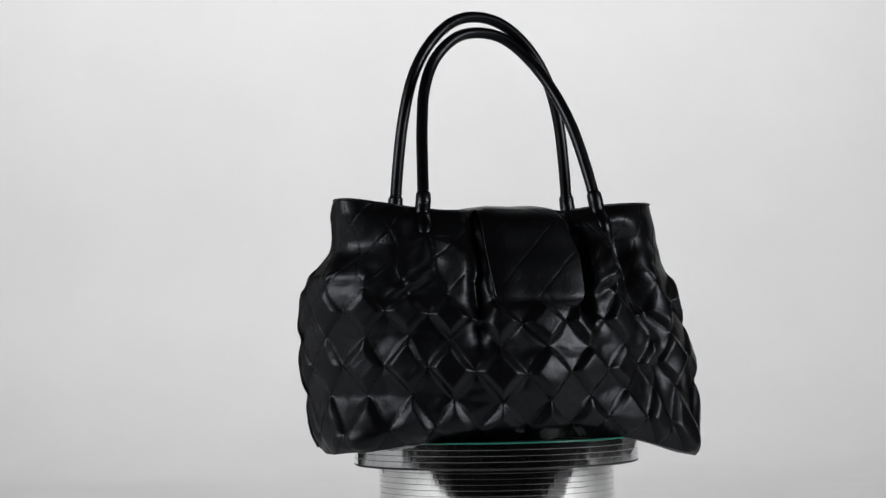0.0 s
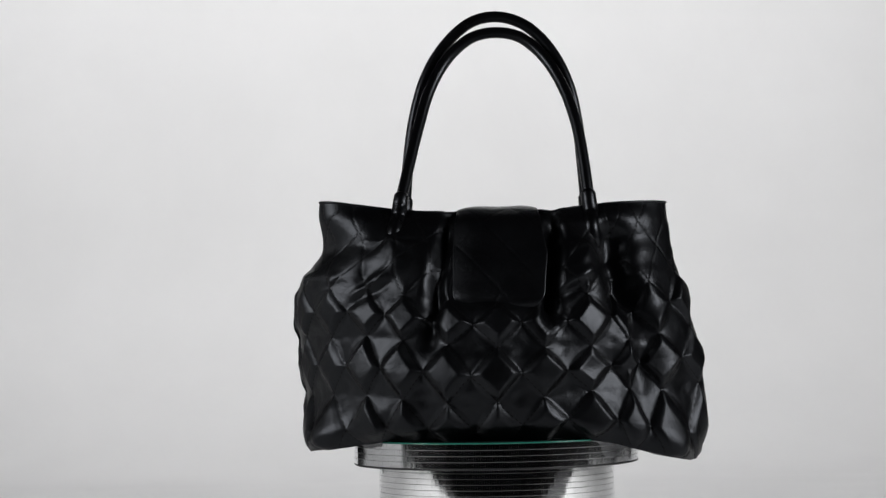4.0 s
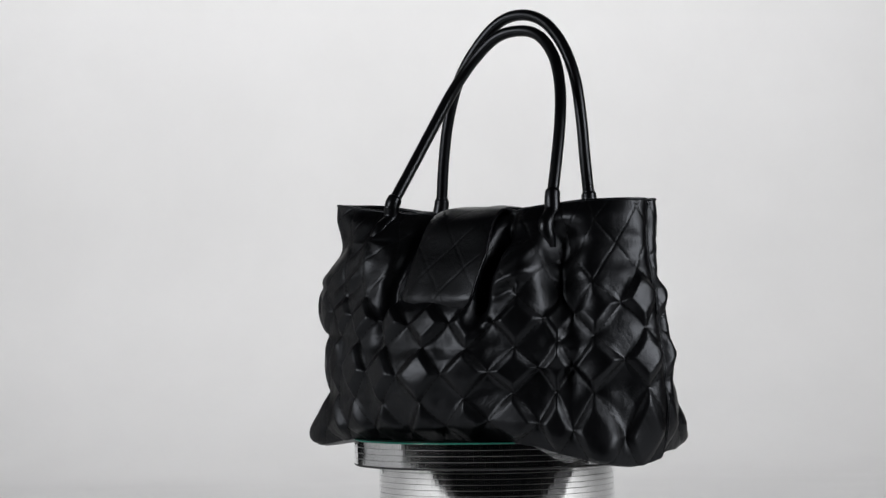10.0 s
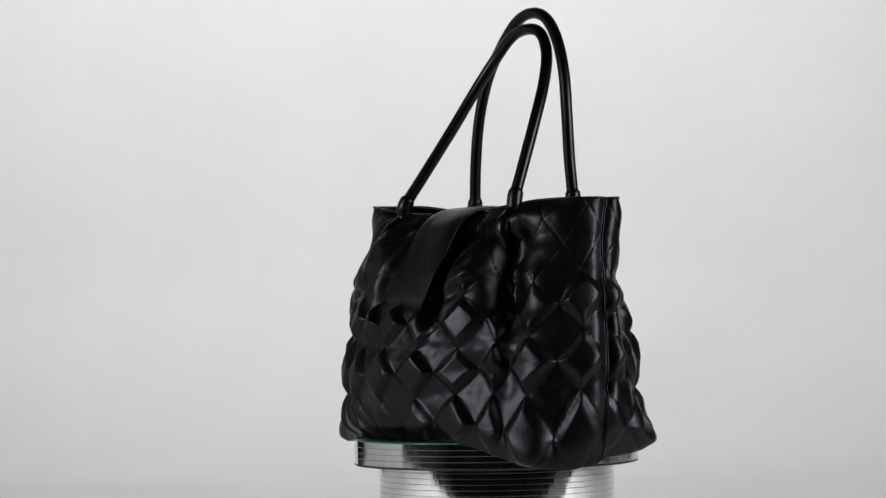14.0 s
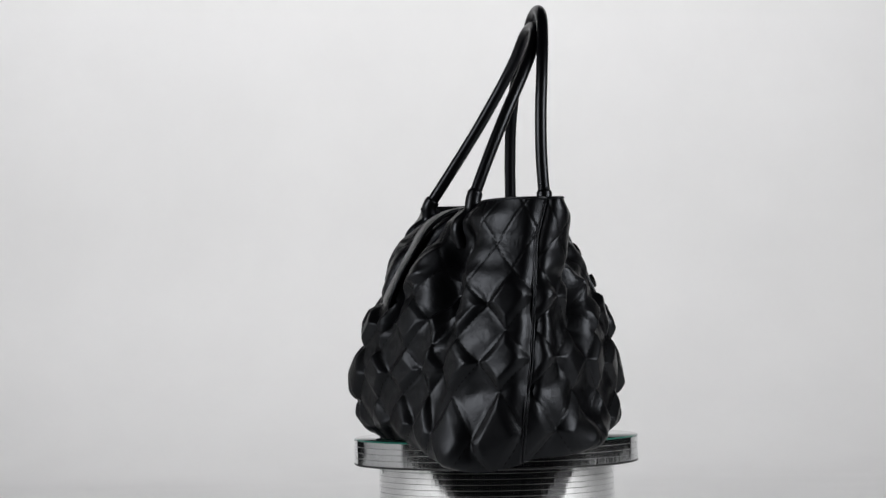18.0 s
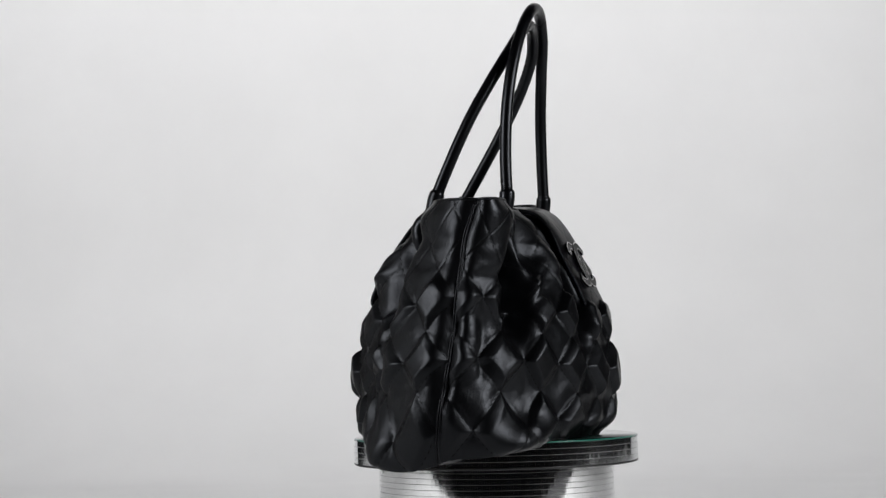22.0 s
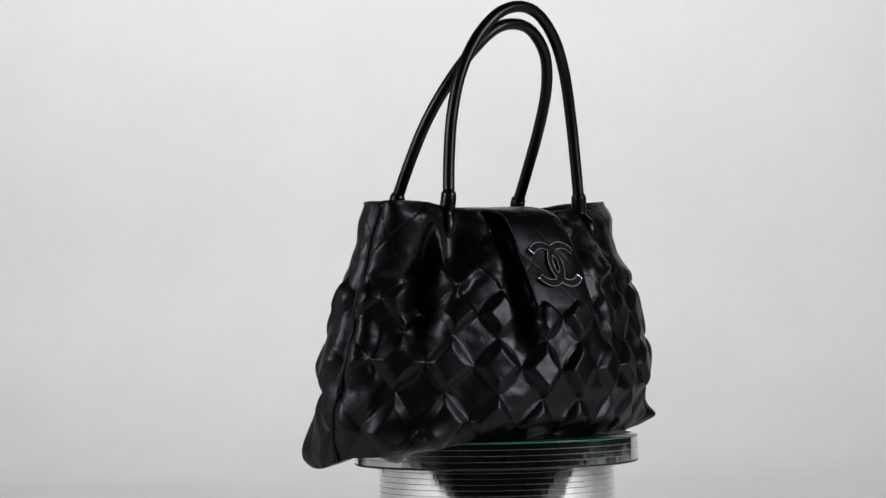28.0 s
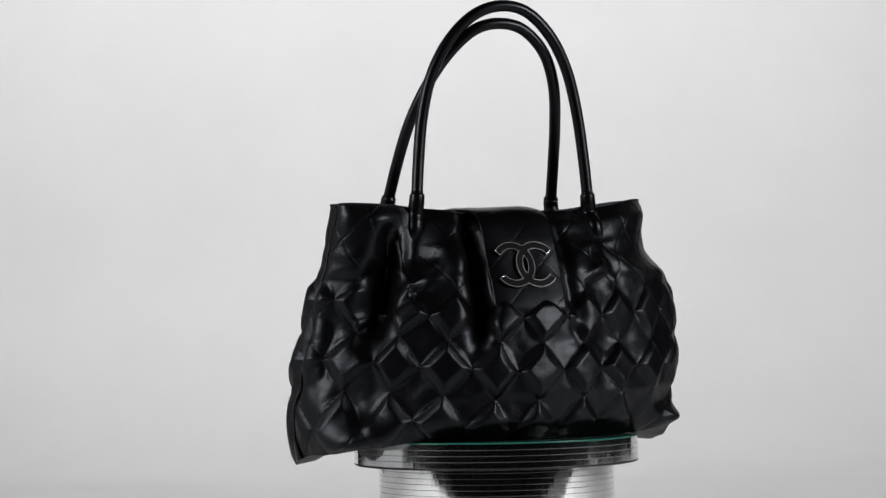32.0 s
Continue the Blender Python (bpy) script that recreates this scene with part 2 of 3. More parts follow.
# slack of the wall: heights, places along, how far it stands out there
SLACK = {
    False: ((0.01, 0.035, 0.06, 0.085, 0.115, 0.15), (-0.175, -0.14, -0.09, -0.03, 0.02, 0.06, 0.105, 0.132, 0.155, 0.172),
            ((0.002, 0.001, -0.003, -0.007, -0.007, -0.005, 0.001, 0.005, 0.007, 0.003), (0.003, 0.003, 0.001, -0.003, -0.003, -0.002, 0.001, 0.003, 0.007, 0.005),
             (0.003, 0.005, 0.005, 0.001, 0.001, 0.002, -0.004, -0.004, 0.008, 0.006), (0.002, 0.004, 0.004, 0.001, 0.001, 0.001, 0.000, 0.003, 0.008, 0.005),
             (0.002, 0.003, 0.003, 0.002, 0.002, 0.002, 0.001, 0.003, 0.002, 0.002), (0.001, 0.001, 0.001, 0.0, 0.0, 0.0, 0.0, 0.0, 0.0, 0.0))),
    True: ((0.01, 0.035, 0.06, 0.085, 0.115, 0.15), (-0.165, -0.13, -0.085, -0.03, 0.03, 0.075, 0.112, 0.135, 0.152, 0.172),
           ((0.002, 0.001, 0.001, 0.004, 0.004, 0.002, -0.002, -0.005, -0.007, -0.002), (0.002, 0.001, -0.001, -0.001, -0.002, 0.001, -0.003, -0.007, -0.008, 0.000),
            (0.002, 0.000, -0.005, 0.001, 0.000, -0.001, -0.004, -0.006, -0.007, 0.001), (0.002, -0.001, -0.006, 0.004, 0.003, -0.001, -0.003, -0.005, -0.006, 0.001),
            (0.001, -0.001, -0.004, 0.004, 0.003, -0.001, -0.002, -0.003, -0.004, 0.000), (0.0, 0.0, -0.002, 0.0, 0.0, 0.0, 0.0, -0.002, -0.002, 0.0))),
}
RIM_Z = 0.2028


def half_ring(z, front, n):
    """One half of the bag's outline at a height, from its wide-seam end to the other, evenly spaced."""
    ap, am, df, db, vp, vm = (np.interp(z, LEVELS[:, 0], LEVELS[:, k]) for k in range(1, 7))
    e4 = [np.interp(z, SQUARE[:, 0], SQUARE[:, k]) for k in range(1, 5)]
    w = np.linspace(0, math.pi, 481)
    c, s_ = np.cos(w), np.sin(w)
    e = np.where(c > 0, e4[0], e4[3]) if front else np.where(c > 0, e4[1], e4[2])
    cu = np.abs(c) ** (2 / e)
    u = np.where(c > 0, ap, am) * np.sign(c) * cu
    v = (df if front else -db) * np.abs(s_) ** (2 / e) + np.where(c > 0, vp, vm) * cu ** 2
    L = np.concatenate([[0], np.cumsum(np.hypot(np.diff(u), np.diff(v)))])
    k = np.linspace(0, L[-1], n)
    return np.stack([np.interp(k, L, u), np.interp(k, L, v)], 1)


def blur(A, n):
    """Evens out a grid along both ways."""
    for _ in range(n):
        B = np.pad(A, [(1, 1), (1, 1)] + [(0, 0)] * (A.ndim - 2), mode="edge")
        A = (B[1:-1, 1:-1] * 2 + B[:-2, 1:-1] + B[2:, 1:-1] + B[1:-1, :-2] + B[1:-1, 2:]) / 6
    return A


def step(x, a, b_):
    x = np.clip((x - a) / (b_ - a), 0, 1)
    return x * x * (3 - 2 * x)


def field(P, f, seed):
    """Soft noise over a grid of points, from -1 to 1."""
    out = np.zeros(P.shape[:2])
    for i in range(P.shape[0]):
        for j in range(P.shape[1]):
            x, y, z = P[i, j]
            out[i, j] = noise.noise((x * f[0] + seed, y * f[0] - seed, z * f[1]))
    return out


def table(x, y, xs, ys, T):
    """Values of a table (rows by y, columns by x), with soft passage between its entries."""
    xs, ys, T = np.array(xs), np.array(ys), np.array(T)
    i = np.clip(np.searchsorted(xs, x) - 1, 0, len(xs) - 2)
    j = np.clip(np.searchsorted(ys, y) - 1, 0, len(ys) - 2)
    k, l = step(x, xs[i], xs[i + 1]), step(y, ys[j], ys[j + 1])
    return (T[j, i] * (1 - k) + T[j, i + 1] * k) * (1 - l) + (T[j + 1, i] * (1 - k) + T[j + 1, i + 1] * k) * l


def lattice(arc, z, front):
    """Column and row number of the quilting at each place of a panel."""
    cols, at, knots, rows_ = QUILT[front]
    a = np.interp(-arc, -np.array(at), cols)
    R = np.array([np.interp(a, knots, r) for r in rows_])
    low = (z - R[0]) / (R[1] - R[0])
    mid, top = 1 + (z - R[1]) / (R[2] - R[1]), 2 + (z - R[2]) / (R[3] - R[2])
    return a, np.where(z < R[1], low, np.where(z < R[2], mid, top))


def quilt(a, b_, seed, tall, wrinkle):
    """Height of the skin over its stitched lines: padded diamonds stand proud, those between sink in, the stitches run down the slopes."""
    p, q = a + b_, a - b_
    ip, iq = np.floor(p), np.floor(q)
    fp, fq = p - ip, q - iq
    T = np.random.RandomState(seed).uniform(-1, 1, (5, 61, 61))
    ii, jj = ip.astype(int) % 61, iq.astype(int) % 61
    amp, tp, tq, dome, keen = (t_[ii, jj] for t_ in T)
    ep, eq = np.minimum(fp, 1 - fp), np.minimum(fq, 1 - fq)
    sp, sq = np.sin(math.pi * fp), np.sin(math.pi * fq)

    def rise(w0, bow):
        """From 0 on the stitched lines to 1 inside, over a strip that is widest half-way along each line."""
        x, y = ep / (w0 + bow * sq), eq / (w0 + bow * sp)
        x = (np.maximum(x, 1e-3) ** -7 + np.maximum(y, 1e-3) ** -7) ** (-1 / 7)
        return 1 - np.maximum(1 - x, 0) ** 1.12

    tilt = tp * (fp - 0.5) + tq * (fq - 0.5)
    up = rise(0.17, 0.035 + 0.03 * dome) * (0.0048 + 0.0010 * amp + 0.0042 * tilt)
    # sunk diamonds fold along their level diagonal
    fold = 1 - 2 * np.abs((p - q) / 2 - np.round((ip - iq) / 2))
    down = -rise(0.012, 0.11 + 0.05 * dome) * (0.0014 + 0.0005 * amp) + sp * sq * (0.0022 * tilt + 0.0005 * wrinkle - (0.0014 + 0.0010 * keen) * fold)
    h = np.where(np.mod(ip + iq, 2) == 1, up, down)
    e = np.minimum(ep, eq)
    return h * tall - 0.0006 * np.exp(-(e / 0.022) ** 2)


def sag(u, v):
    """How far the base's four corners droop, or curl up, beyond the plate."""
    a, b_ = step(u, -0.08, 0.08), step(v, -0.035, 0.025)
    k = a * ((1 - b_) * 0.43 + b_ * 0.22) + (1 - a) * ((1 - b_) * 0.26 - b_ * 0.10)
    return -k * np.maximum(0, np.hypot(u, v) - 0.122)


STITCH = {}


def skin(front, nc=440, nr=240):
    """The quilted panel of one side: grid of points with padding, pleats and wrinkles."""
    zs = np.linspace(0.001, RIM_Z, nr)
    base = np.zeros((nr, nc, 3))
    for i, z in enumerate(zs):
        base[i, :, :2] = half_ring(z, front, nc)
        base[i, :, 2] = z
    base = np.concatenate([base[:, :1], blur(base, 14)[:, 1:-1], base[:, -1:]], 1)
    for _ in range(5):
        base[1:-1] = (base[:-2] + base[1:-1] + base[2:]) / 3
    base[:, :, 2] = zs[:, None]
    N = np.cross(np.gradient(base, axis=1), np.gradient(base, axis=0))
    N /= np.linalg.norm(N, axis=2)[..., None]
    if (N[nr // 2, nc // 2, 1] > 0) != front:
        N = -N
    ref = half_ring(0.06, front, nc)
    arc = np.concatenate([[0], np.cumsum(np.linalg.norm(np.diff(ref, axis=0), axis=1))])
    arc -= arc[np.argmin(abs(ref[:, 0]))]
    zr, ur, T = SLACK[front]
    base = base + N * blur(table(base[:, :, 0], base[:, :, 2], ur, zr, T), 20)[..., None]
    base[:, :, 2] = zs[:, None]
    N = np.cross(np.gradient(base, axis=1), np.gradient(base, axis=0))
    N /= np.linalg.norm(N, axis=2)[..., None]
    if (N[nr // 2, nc // 2, 1] > 0) != front:
        N = -N
    N = blur(N, 12)
    N /= np.linalg.norm(N, axis=2)[..., None]
    u, Z = base[:, :, 0], base[:, :, 2]
    big, mid = field(base, (15, 15), 3.3), field(base, (34, 40), 8.1)
    fine, roll = field(base, (95, 120), 1.7), field(base, (22, 52), 5.2)
    ca, cb = lattice(arc[None, :] + 0.0012 * mid + 0 * Z, Z + 0.0012 * roll, front)
    tall = (1 - step(Z + 0.008 * mid - 0.012 * step(abs(u), 0.04, 0.10), 0.116, 0.138)) * (0.25 + 0.75 * step(Z, 0.0, 0.022)) * (1 - 0.15 * step(u, 0.125, 0.16) - 0.40 * step(-u, 0.06, 0.12))
    STITCH[1 if front else -1] = (ca, cb)
    h = quilt(ca, cb, 11 if front else 77, tall, 0.7 * fine + 0.9 * mid)
    # gathers: deep pleats beside the flap, folds running down from the handle collars
    flap_l, flap_r = ((-0.041, 0.036) if front else (-0.033, 0.060))
    folds = [(flap_l, 0.007, 0.007 if front else 0.013, 0.066, 0.120, 0.10, 0.176), (flap_r, 0.009 if front else 0.0065, 0.028 if front else 0.020, 0.066 if front else 0.085, 0.120, -0.10 if front else -0.04, 0.176), (-0.094, 0.010, 0.004, 0.105, 0.145, 0.30, 0.170)]
    if front:
        folds += [(0.116, 0.0125, 0.030, 0.060, 0.125, -0.30, 0.160), (0.146, 0.011, 0.008, 0.030, 0.070, -0.25, 0.090)]
    else:
        folds += [(0.056, 0.009, 0.005, 0.105, 0.150, 0.20, 0.160), (0.116, 0.0125, 0.024, 0.075, 0.125, -0.25, 0.160)]
    for c_, w_, d_, lo, hi, lean, end in folds:
        k = step(Z, lo, hi) * (1 - step(Z, end, end + 0.036))
        h = h - d_ * k * np.exp(-((u - c_ - lean * (Z - 0.15) + 0.004 * mid) / w_) ** 2)
    # puckers running out from the handles' feet, each with a hollow below it
    for u0, z0, u1, z1, high in ((0.068, 0.152, 0.118, 0.117, 0.0036), (-0.090, 0.150, -0.058, 0.137, 0.0030)) if front else ((0.098, 0.146, 0.066, 0.128, 0.0030), (-0.078, 0.146, -0.112, 0.124, 0.0034)):
        ln = math.hypot(u1 - u0, z1 - z0)
        along = ((u - u0) * (u1 - u0) + (Z - z0) * (z1 - z0)) / ln ** 2
        s_ = ((Z - z0) * (u1 - u0) - (u - u0) * (z1 - z0)) / ln * np.sign(u1 - u0) + 0.0015 * mid
        h = h + high * np.exp(-((along - 0.5) / 0.48) ** 4) * (np.exp(-(s_ / 0.0042) ** 2) - 0.8 * np.exp(-((s_ + 0.0078) / 0.0052) ** 2))
    # gathers radiate from the stitched end of each collar
    for fu, fv in FEET:
        if (fv > 0) == front:
            du, dz = u - 1.04 * fu, Z - 0.168
            r_ = np.hypot(du, dz)
            th = np.arctan2(du, -dz) + 0.35 * mid
            h = h + 0.0009 * np.exp(-((r_ - 0.018) / 0.011) ** 2) * np.cos(6 * th + 20 * fu) * step(-dz, -0.008, 0.004)
    # flat under the flap
    uc, half = (-0.003, 0.036) if front else (0.014, 0.041)
    under = np.exp(-((u - uc) / half) ** 6) * step(Z, 0.110, 0.128)
    h = h * (1 - under)
    # the wall swells out round the feet of the handles
    for c_, d_, zc in ((0.082, 0.002, 0.165), (-0.082, 0.003, 0.165), (0.060, 0.001, 0.146)) if front else ((0.094, 0.005, 0.150), (-0.080, 0.013, 0.168)):
        h = h + d_ * np.exp(-((u - c_) / 0.032) ** 2 - ((Z - zc) / 0.022) ** 2)
    belt = np.exp(-((Z - 0.140) / 0.020) ** 2)
    h = h + 0.0012 * tall + 0.0014 * belt * roll + 0.0012 * big + 0.0006 * mid + 0.0003 * fine
    # the wide seam lies in a groove
    away = arc - arc[0]
    h = h - 0.0085 * np.exp(-(away[None, :] / 0.0075) ** 2) * step(Z, 0.01, 0.05) * (1 - 0.6 * step(Z, 0.09, 0.16))
    out = base + N * blur(h, 1)[..., None]
    F = FLAP_FRONT if front else FLAP_BACK
    gap = -0.0055 if front else 0.0055
    out[..., 1] += under * (np.interp(Z, F[:, 1], F[:, 0]) + gap - out[..., 1])
    # the rim is drawn in where the handles pull
    for fu, fv in FEET:
        if (fv > 0) == front:
            at = out[-1, np.argmin(abs(out[-1, :, 0] - fu)), 1]
            out[..., 1] += (fv + gap - at) * step(Z, 0.165, 0.200) * np.exp(-((u - fu) / 0.021) ** 2)
    if front:
        # below one handle foot the wall hangs almost straight down
        fu, fv = FEET[0]
        drop = RIM_Z - Z
        hang = step(Z, 0.128, 0.158) * np.exp(-((u - fu - 0.12 * drop) / 0.017) ** 2)
        out[..., 1] += hang * np.minimum(0, fv + gap + 0.004 + 0.20 * drop - out[..., 1])
    low = np.exp(-((Z - 0.008) / 0.0145) ** 2)
    ring_row = out[np.argmin(abs(zs - 0.007))]
    for cx, cy in CORNERS:
        if (cy > 0) == front:
            px, py, _ = ring_row[np.argmin((ring_row[:, 0] - cx) ** 2 + (ring_row[:, 1] - cy) ** 2)]
            w_ = 1.02 * low * np.exp(-((out[..., 0] - px) ** 2 + (out[..., 1] - py) ** 2) / (2 * 0.021 ** 2))
            out[..., 0] += w_ * (cx - px)
            out[..., 1] += w_ * (cy - py)
    near_tip = sum(np.exp(-((out[..., 0] - cx) ** 2 + (out[..., 1] - cy) ** 2) / (2 * 0.017 ** 2)) for cx, cy in CORNERS)
    out[..., 2] += sag(out[..., 0], out[..., 1]) * (1 - step(Z, 0.0, 0.05)) + 0.0025 * near_tip * np.exp(-(Z / 0.006) ** 2)
    # the rim stands higher at both ends
    out[..., 2] += step(Z, 0.15, 0.204) * (0.0015 * step(u, 0.09, 0.145) + 0.006 * step(-u, 0.09, 0.145) - 0.005 * (1 - step(abs(u), 0.05, 0.11)))
    return out


bag = new("handbag")
tagged(bag, "black quilted leather handbag with two tall tube handles, on a turntable", "handbag")
front_skin, back_skin = skin(True), skin(False)
# both panels meet in one line at the seams
for e in (0, -1):
    m_ = 0.5 * (front_skin[:, e] + back_skin[:, e])
    front_skin[:, e] = back_skin[:, e] = m_
for nm, S, fl in (("front_panel", front_skin, False), ("back_panel", back_skin, True)):
    ob = part(nm, sheet(S, flip=fl), LEATHER, bag, "diamond quilted black leather")
    t_ = ob.modifiers.new("thick", "SOLIDIFY")
    t_.thickness, t_.offset = 0.0022, -1
# base panel
ring = np.concatenate([front_skin[0], back_skin[0][::-1][1:-1]])
c0 = ring.mean(axis=0)
rows = np.array([[tuple(c0 * (1 - k) + p_ * k + np.array((0, 0, 0.0 if k > 0.98 else 0.0004))) for p_ in ring] for k in (0.02, 0.4, 0.7, 0.9, 1.0)])
rows[:-1, :, 2] = 0.001 + sag(rows[:-1, :, 0], rows[:-1, :, 1])
rows[-2, :, 2] = 0.5 * (rows[-2, :, 2] + ring[:, 2])
part("base_panel", sheet(rows, True, flip=True), LEATHER, bag, "flat black leather base")
# rows of stitches along the quilting lines
for S, k in ((front_skin, 1), (back_skin, -1)):
    v, f = [], []
    a_, b_ = STITCH[k]
    N_ = np.cross(np.gradient(S, axis=1), np.gradient(S, axis=0))
    N_ /= np.linalg.norm(N_, axis=2)[..., None]
    if (N_[120, 220, 1] > 0) != (k > 0):
        N_ = -N_
    for fam in (a_ + b_, a_ - b_):
        for line_no in range(int(fam.min()) + 1, int(fam.max()) + 1):
            for i in range(4, S.shape[0] - 4, 4):
                row = fam[i]
                for j in np.nonzero((row[:-1] - line_no) * (row[1:] - line_no) <= 0)[0]:
                    i2 = min(i + 2, S.shape[0] - 1)
                    near_ = fam[i2, max(0, j - 8):j + 9] - line_no
                    j2 = max(0, j - 8) + int(np.argmin(abs(near_)))
                    A, B = S[i, j] + N_[i, j] * 0.00005, S[i2, j2] + N_[i2, j2] * 0.00005
                    L_ = np.linalg.norm(B - A)
                    if L_ < 0.0006 or L_ > 0.005:
                        continue
                    side = np.cross(B - A, N_[i, j]) / L_ * 0.00042
                    up = N_[i, j] * 0.00022
                    o = len(v)
                    v += [A - side, A + side, B + side, B - side, (A + B) / 2 + up]
                    f += [(o, o + 1, o + 4), (o + 1, o + 2, o + 4), (o + 2, o + 3, o + 4), (o + 3, o, o + 4)]
    part("stitching", (v, f), THREAD, bag, "rows of black thread stitches")["kind"] = "stuff"
# rim binding
rim = np.concatenate([front_skin[-1], back_skin[-1][::-1][1:-1]])
part("rim_binding", tube(rim[::3] + np.array((0, 0, -0.0010)), 0.0012, 10, closed=True), LEATHER, bag, "rolled leather rim")
# side seams
for e in (0, -1):
    line = front_skin[:, e].copy()
    d = np.sign(line[0, 0])
    for k in (-1, 1):
        ln = line.copy()
        ln[:, 1] += k * 0.0010
        ln[:, 0] += d * 0.0002
        part("side_piping", tube(spline(ln[::6], 90), 0.0009, 8), LEATHER, bag, "leather piping along the side seam")


def flap_sheet(path, widths, shift, nl=230, nw=66):
    """The flap: a leather sheet along a path in depth and height, with stitched lines and rounded lower ends."""
    P_ = spline(path, nl)
    k = np.linspace(0, 1, nl)
    W = np.interp(k, np.linspace(0, 1, len(widths)), widths)
    C = np.interp(k, np.linspace(0, 1, len(shift)), shift)
    L = np.concatenate([[0], np.cumsum(np.linalg.norm(np.diff(P_, axis=0), axis=1))])
    ends = np.minimum(L, L[-1] - L)
    W = W * np.sqrt(np.clip(1 - np.clip(1 - ends / 0.012, 0, 1) ** 2, 0, 1) * 0.45 + 0.55)
    T = np.gradient(P_, axis=0)
    T /= np.linalg.norm(T, axis=1)[:, None]
    Nn = np.stack([-T[:, 1], T[:, 0]], 1)
    out = np.zeros((nl, nw, 3))
    for j, a in enumerate(np.linspace(-1, 1, nw)):
        u_ = C + a * W / 2
        p, q = u_ / 0.0412 + L / 0.047 + 0.25, u_ / 0.0412 - L / 0.047 + 0.75
        e_ = np.minimum(abs(p - np.round(p)), abs(q - np.round(q)))
        wr = np.array([noise.noise((x * 30, z * 30, y * 30)) for x, (y, z) in zip(u_, P_)])
        h_ = 0.0018 * wr - 0.0004 * np.exp(-(e_ / 0.015) ** 2)
        h_ = h_ - 0.0022 * max(0, abs(a) - 0.5) ** 2 / 0.25 - 0.004 * np.clip(1 - ends / 0.010, 0, 1) ** 2
        out[:, j, 0] = u_
        out[:, j, 1:] = P_ + Nn * h_[:, None]
    return out


flap = part("flap", sheet(flap_sheet(FLAP_PATH, [0.078, 0.082, 0.071, 0.062, 0.062, 0.064, 0.062], [0.018, 0.017, 0.0115, 0.004, -0.001, -0.003, -0.004])),
            LEATHER, bag, "leather closing flap over the open top")
t_ = flap.modifiers.new("thick", "SOLIDIFY")
t_.thickness, t_.offset = 0.0032, 0

HANDLE_FRONT = [(0.0865, 0.05, 0.152), (0.0835, 0.045, 0.174), (0.0805, 0.0389, 0.2002), (0.0775, 0.037, 0.2406), (0.0735, 0.0375, 0.2794), (0.0653, 0.04, 0.3147),
                (0.0496, 0.0428, 0.345), (0.0277, 0.0447, 0.3668), (0.003, 0.0442, 0.3754), (-0.0219, 0.0415, 0.3708), (-0.0449, 0.037, 0.3506), (-0.062, 0.0305, 0.3213),
                (-0.0724, 0.0261, 0.2842), (-0.0784, 0.0247, 0.2431), (-0.0822, 0.025, 0.2002), (-0.085, 0.036, 0.178), (-0.088, 0.042, 0.152)]
HANDLE_BACK = [(-0.079, -0.08, 0.155), (-0.077, -0.073, 0.179), (-0.0739, -0.0545, 0.2003), (-0.0686, -0.0297, 0.2379), (-0.0631, -0.0065, 0.2743), (-0.0558, 0.0131, 0.308),
                (-0.0423, 0.0274, 0.3362), (-0.0215, 0.0344, 0.3556), (0.0019, 0.0384, 0.3607), (0.0253, 0.039, 0.3547), (0.0470, 0.0330, 0.3347), (0.0640, 0.0205, 0.307),
                (0.0762, 0.0050, 0.2746), (0.0840, -0.0105, 0.2383), (0.0898, -0.0256, 0.2002), (0.094, -0.04, 0.178), (0.096, -0.044, 0.152)]
for ctrl, S in ((HANDLE_FRONT, front_skin), (HANDLE_BACK, back_skin)):
    c = spline(ctrl[2:-2], 150)
    h = part("handle", tube(c, 0.0051, 16), HANDLE, bag, "rolled black leather tube handle")
    for end, foot in ((c[0], ctrl[0]), (c[-1], ctrl[-1])):
        near = c[np.linalg.norm(c - end, axis=1) < 0.016]
        near = near[np.argsort(-near[:, 2])]
        path = [tuple(q) for q in near[near[:, 2] > 0.2015][::3]]
        for z in (0.193, 0.185, 0.177, 0.170, 0.163):
            k = (0.2 - z) / 0.047
            uu = end[0] * (1 - k) + foot[0] * k
            row = S[np.argmin(abs(S[:, S.shape[1] // 2, 2] - z))]
            q = row[np.argmin(abs(row[:, 0] - uu))]
            sink = -0.0026 + 0.0210 * ((0.2 - z) / 0.037) ** 2.6
            path.append((uu, q[1] - math.copysign(sink, q[1]), z))
        path = spline(path, 60)
        for _ in range(30):
            path[1:-1] = 0.25 * path[:-2] + 0.5 * path[1:-1] + 0.25 * path[2:]
        rr = np.interp(path[:, 2], [0.163, 0.172, 0.188, 0.206, 0.2105, 0.2118, 0.2125, 0.216], [0.0052, 0.0068, 0.0070, 0.0067, 0.0066, 0.0064, 0.0054, 0.0050])
        part("collar", tube(path, rr, 16), HANDLE, h, "stitched leather collar at the handle's foot")


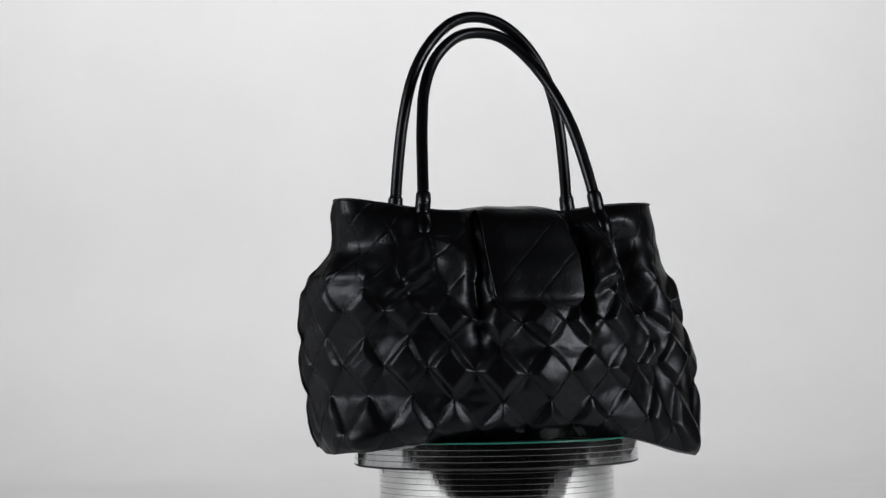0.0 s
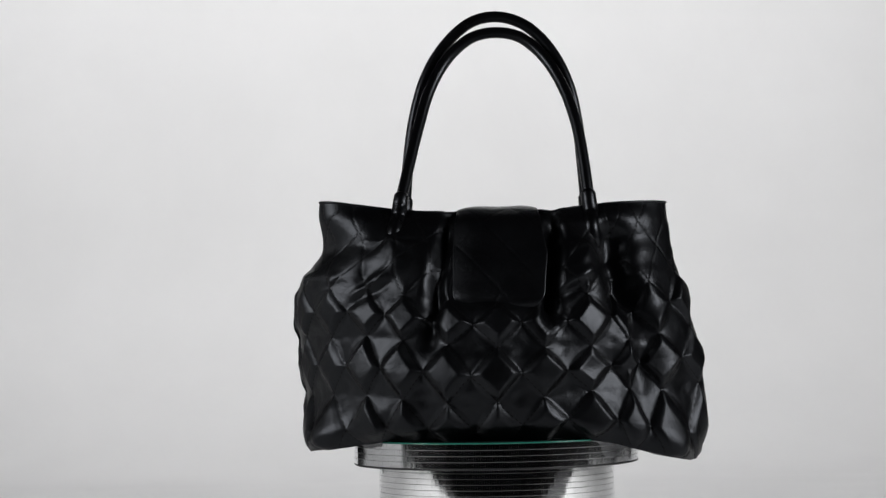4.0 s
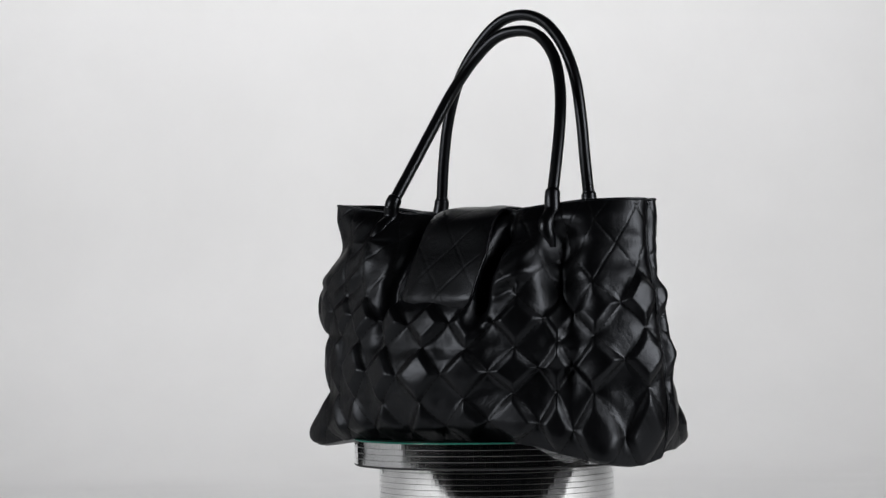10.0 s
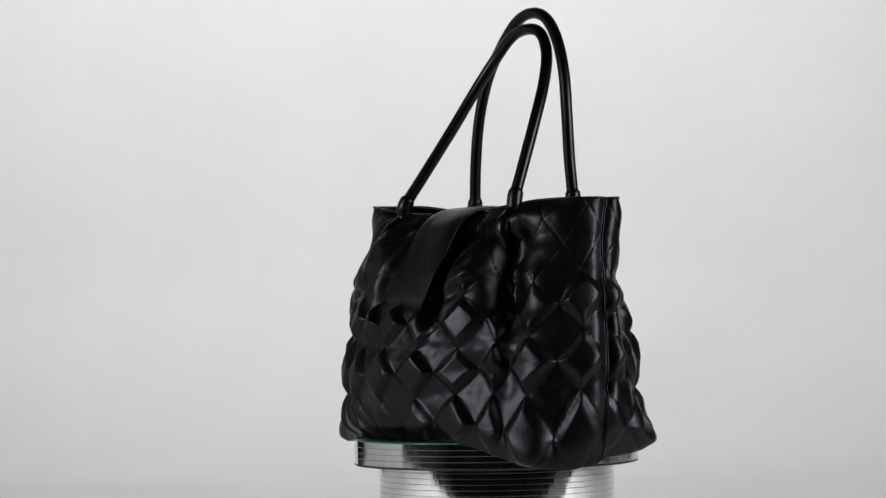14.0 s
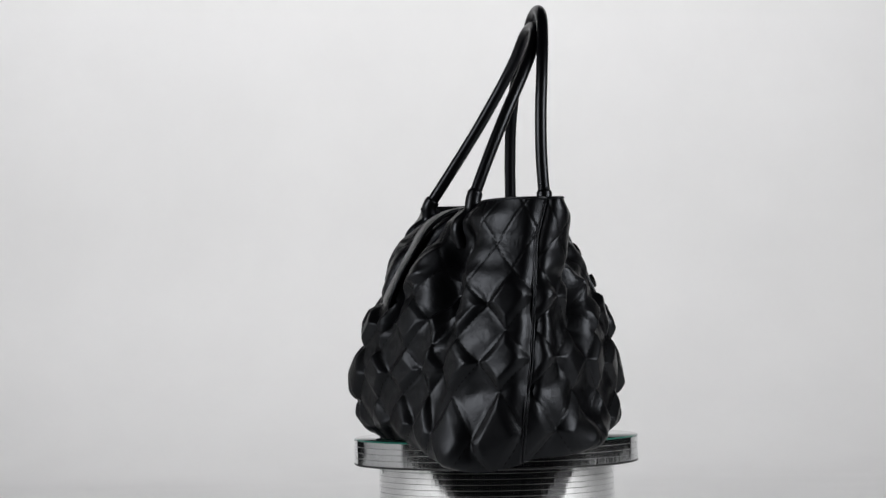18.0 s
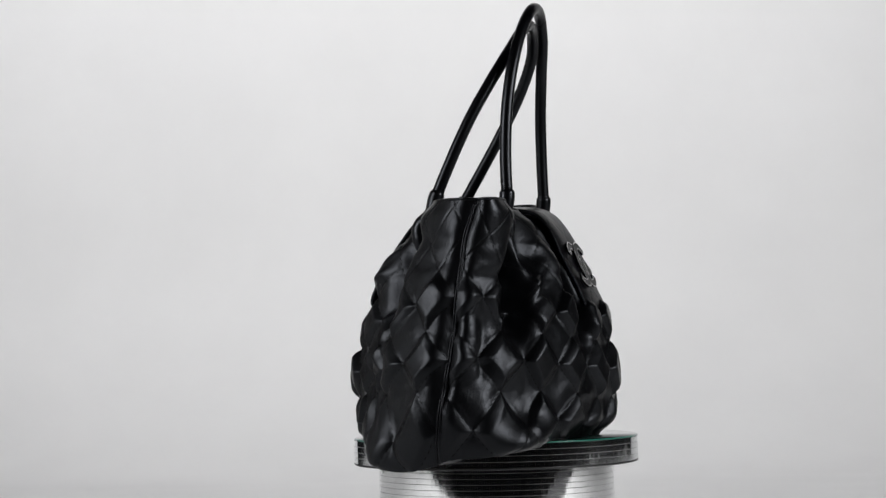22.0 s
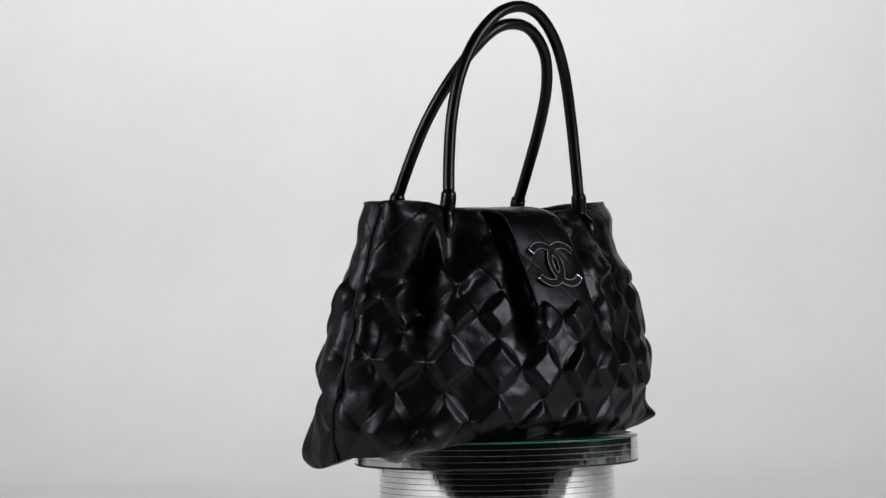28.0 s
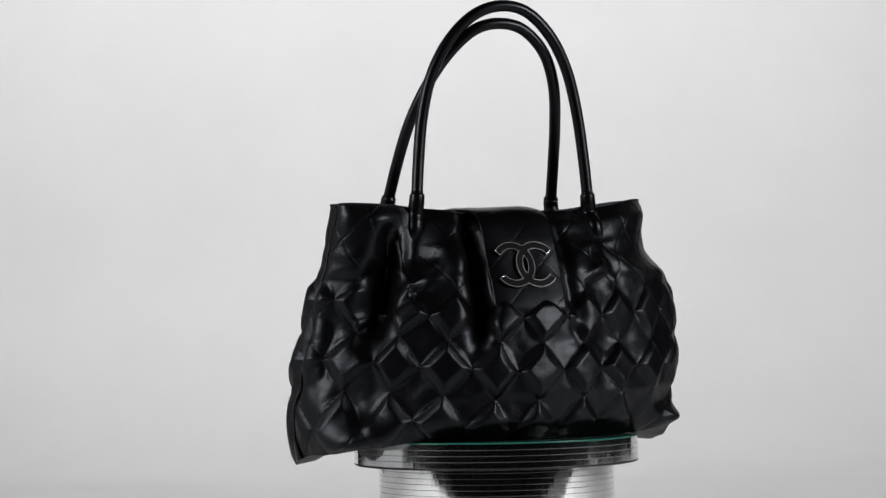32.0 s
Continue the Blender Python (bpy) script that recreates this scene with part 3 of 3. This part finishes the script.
# emblem: two interlocked open rings, silver rim with black inlay
def open_ring(cx, facing, bands, n=60, gap=40):
    """A flat open ring with a stepped section (radius, height); its mouth faces along facing."""
    v, f = [], []
    m_ = len(bands)
    for k in range(n + 1):
        a = math.radians(gap + (360 - 2 * gap) * k / n)
        ca, sa = math.cos(a) * facing, math.sin(a)
        for r, z in bands:
            v.append((cx + r * ca, r * sa * 1.14, z + facing * 0.02 * r * sa))
    for k in range(n):
        for j in range(m_):
            f.append((k * m_ + j, k * m_ + (j + 1) % m_, k * m_ + m_ + (j + 1) % m_, k * m_ + m_ + j))
    f += [tuple(range(m_))[::-1], tuple(n * m_ + j for j in range(m_))]
    return v, f


emblem = new("emblem")
emblem.parent = bag
emblem["label"] = "dark metal emblem of two interlocked open rings with silver edges"
RING = [(0.0129, 0.0), (0.0191, 0.0), (0.0191, 0.0021), (0.0129, 0.0021)]
EDGES = ((0.0129, 0.0137), (0.0183, 0.0191))


def edge_runs(cx, facing, r0, r1, n=120, gap=40):
    """Flat strips along a ring's edge, left off where they would cross the other ring."""
    run = []
    for k in range(n + 1):
        a = math.radians(gap + (360 - 2 * gap) * k / n)
        ca, sa = math.cos(a) * facing, math.sin(a)
        x, y = cx + 0.5 * (r0 + r1) * ca, 0.5 * (r0 + r1) * sa
        if 0.0133 < math.hypot(x + cx, y) < 0.0187:
            if len(run) > 2:
                yield run
            run = []
        else:
            run.append([(cx + r * ca, r * sa * 1.14, z + facing * 0.02 * r * sa) for r, z in ((r0, 0.0019), (r0, 0.0023), (r1, 0.0023), (r1, 0.0019))])
    if len(run) > 2:
        yield run


for cx, fc in ((-0.0107, -1), (0.0107, 1)):
    part("ring", open_ring(cx, fc, RING), INLAY, emblem, "open ring of glossy black enamel", smooth=False)
    for r0, r1 in EDGES:
        for run in edge_runs(cx, fc, r0, r1):
            part("ring_edge", sheet(np.array(run), True), SILVER, emblem, "thin bright silver edge", smooth=False)
    for ang in (40, 320):
        ca, sa = math.cos(math.radians(ang)) * fc, math.sin(math.radians(ang))
        ends = [(cx + r * ca, r * sa * 1.14, 0.0021 + fc * 0.02 * r * sa) for r in np.linspace(0.0129, 0.0191, 5)]
        part("ring_edge", tube(ends, 0.0004, 6), SILVER, emblem, "thin bright silver edge")
emblem.matrix_local = Matrix.Translation((-0.0034, 0.0790, 0.1486)) @ Euler((radians(90 - 25.5), 0, radians(180 + 1.35))).to_matrix().to_4x4()


# ================= what moves =================
def motions():
    turn = 5.5058
    ts = [k * 1.0 for k in range(33)]
    walk(bag, [(t, pose(0, 0, 0, 0, 0, -75.0 - turn * (t - 16))) for t in ts])
    walk(plate, [(t, pose(0, 0, 0, 0, 0, -75.0 - turn * (t - 16))) for t in ts])


motions()
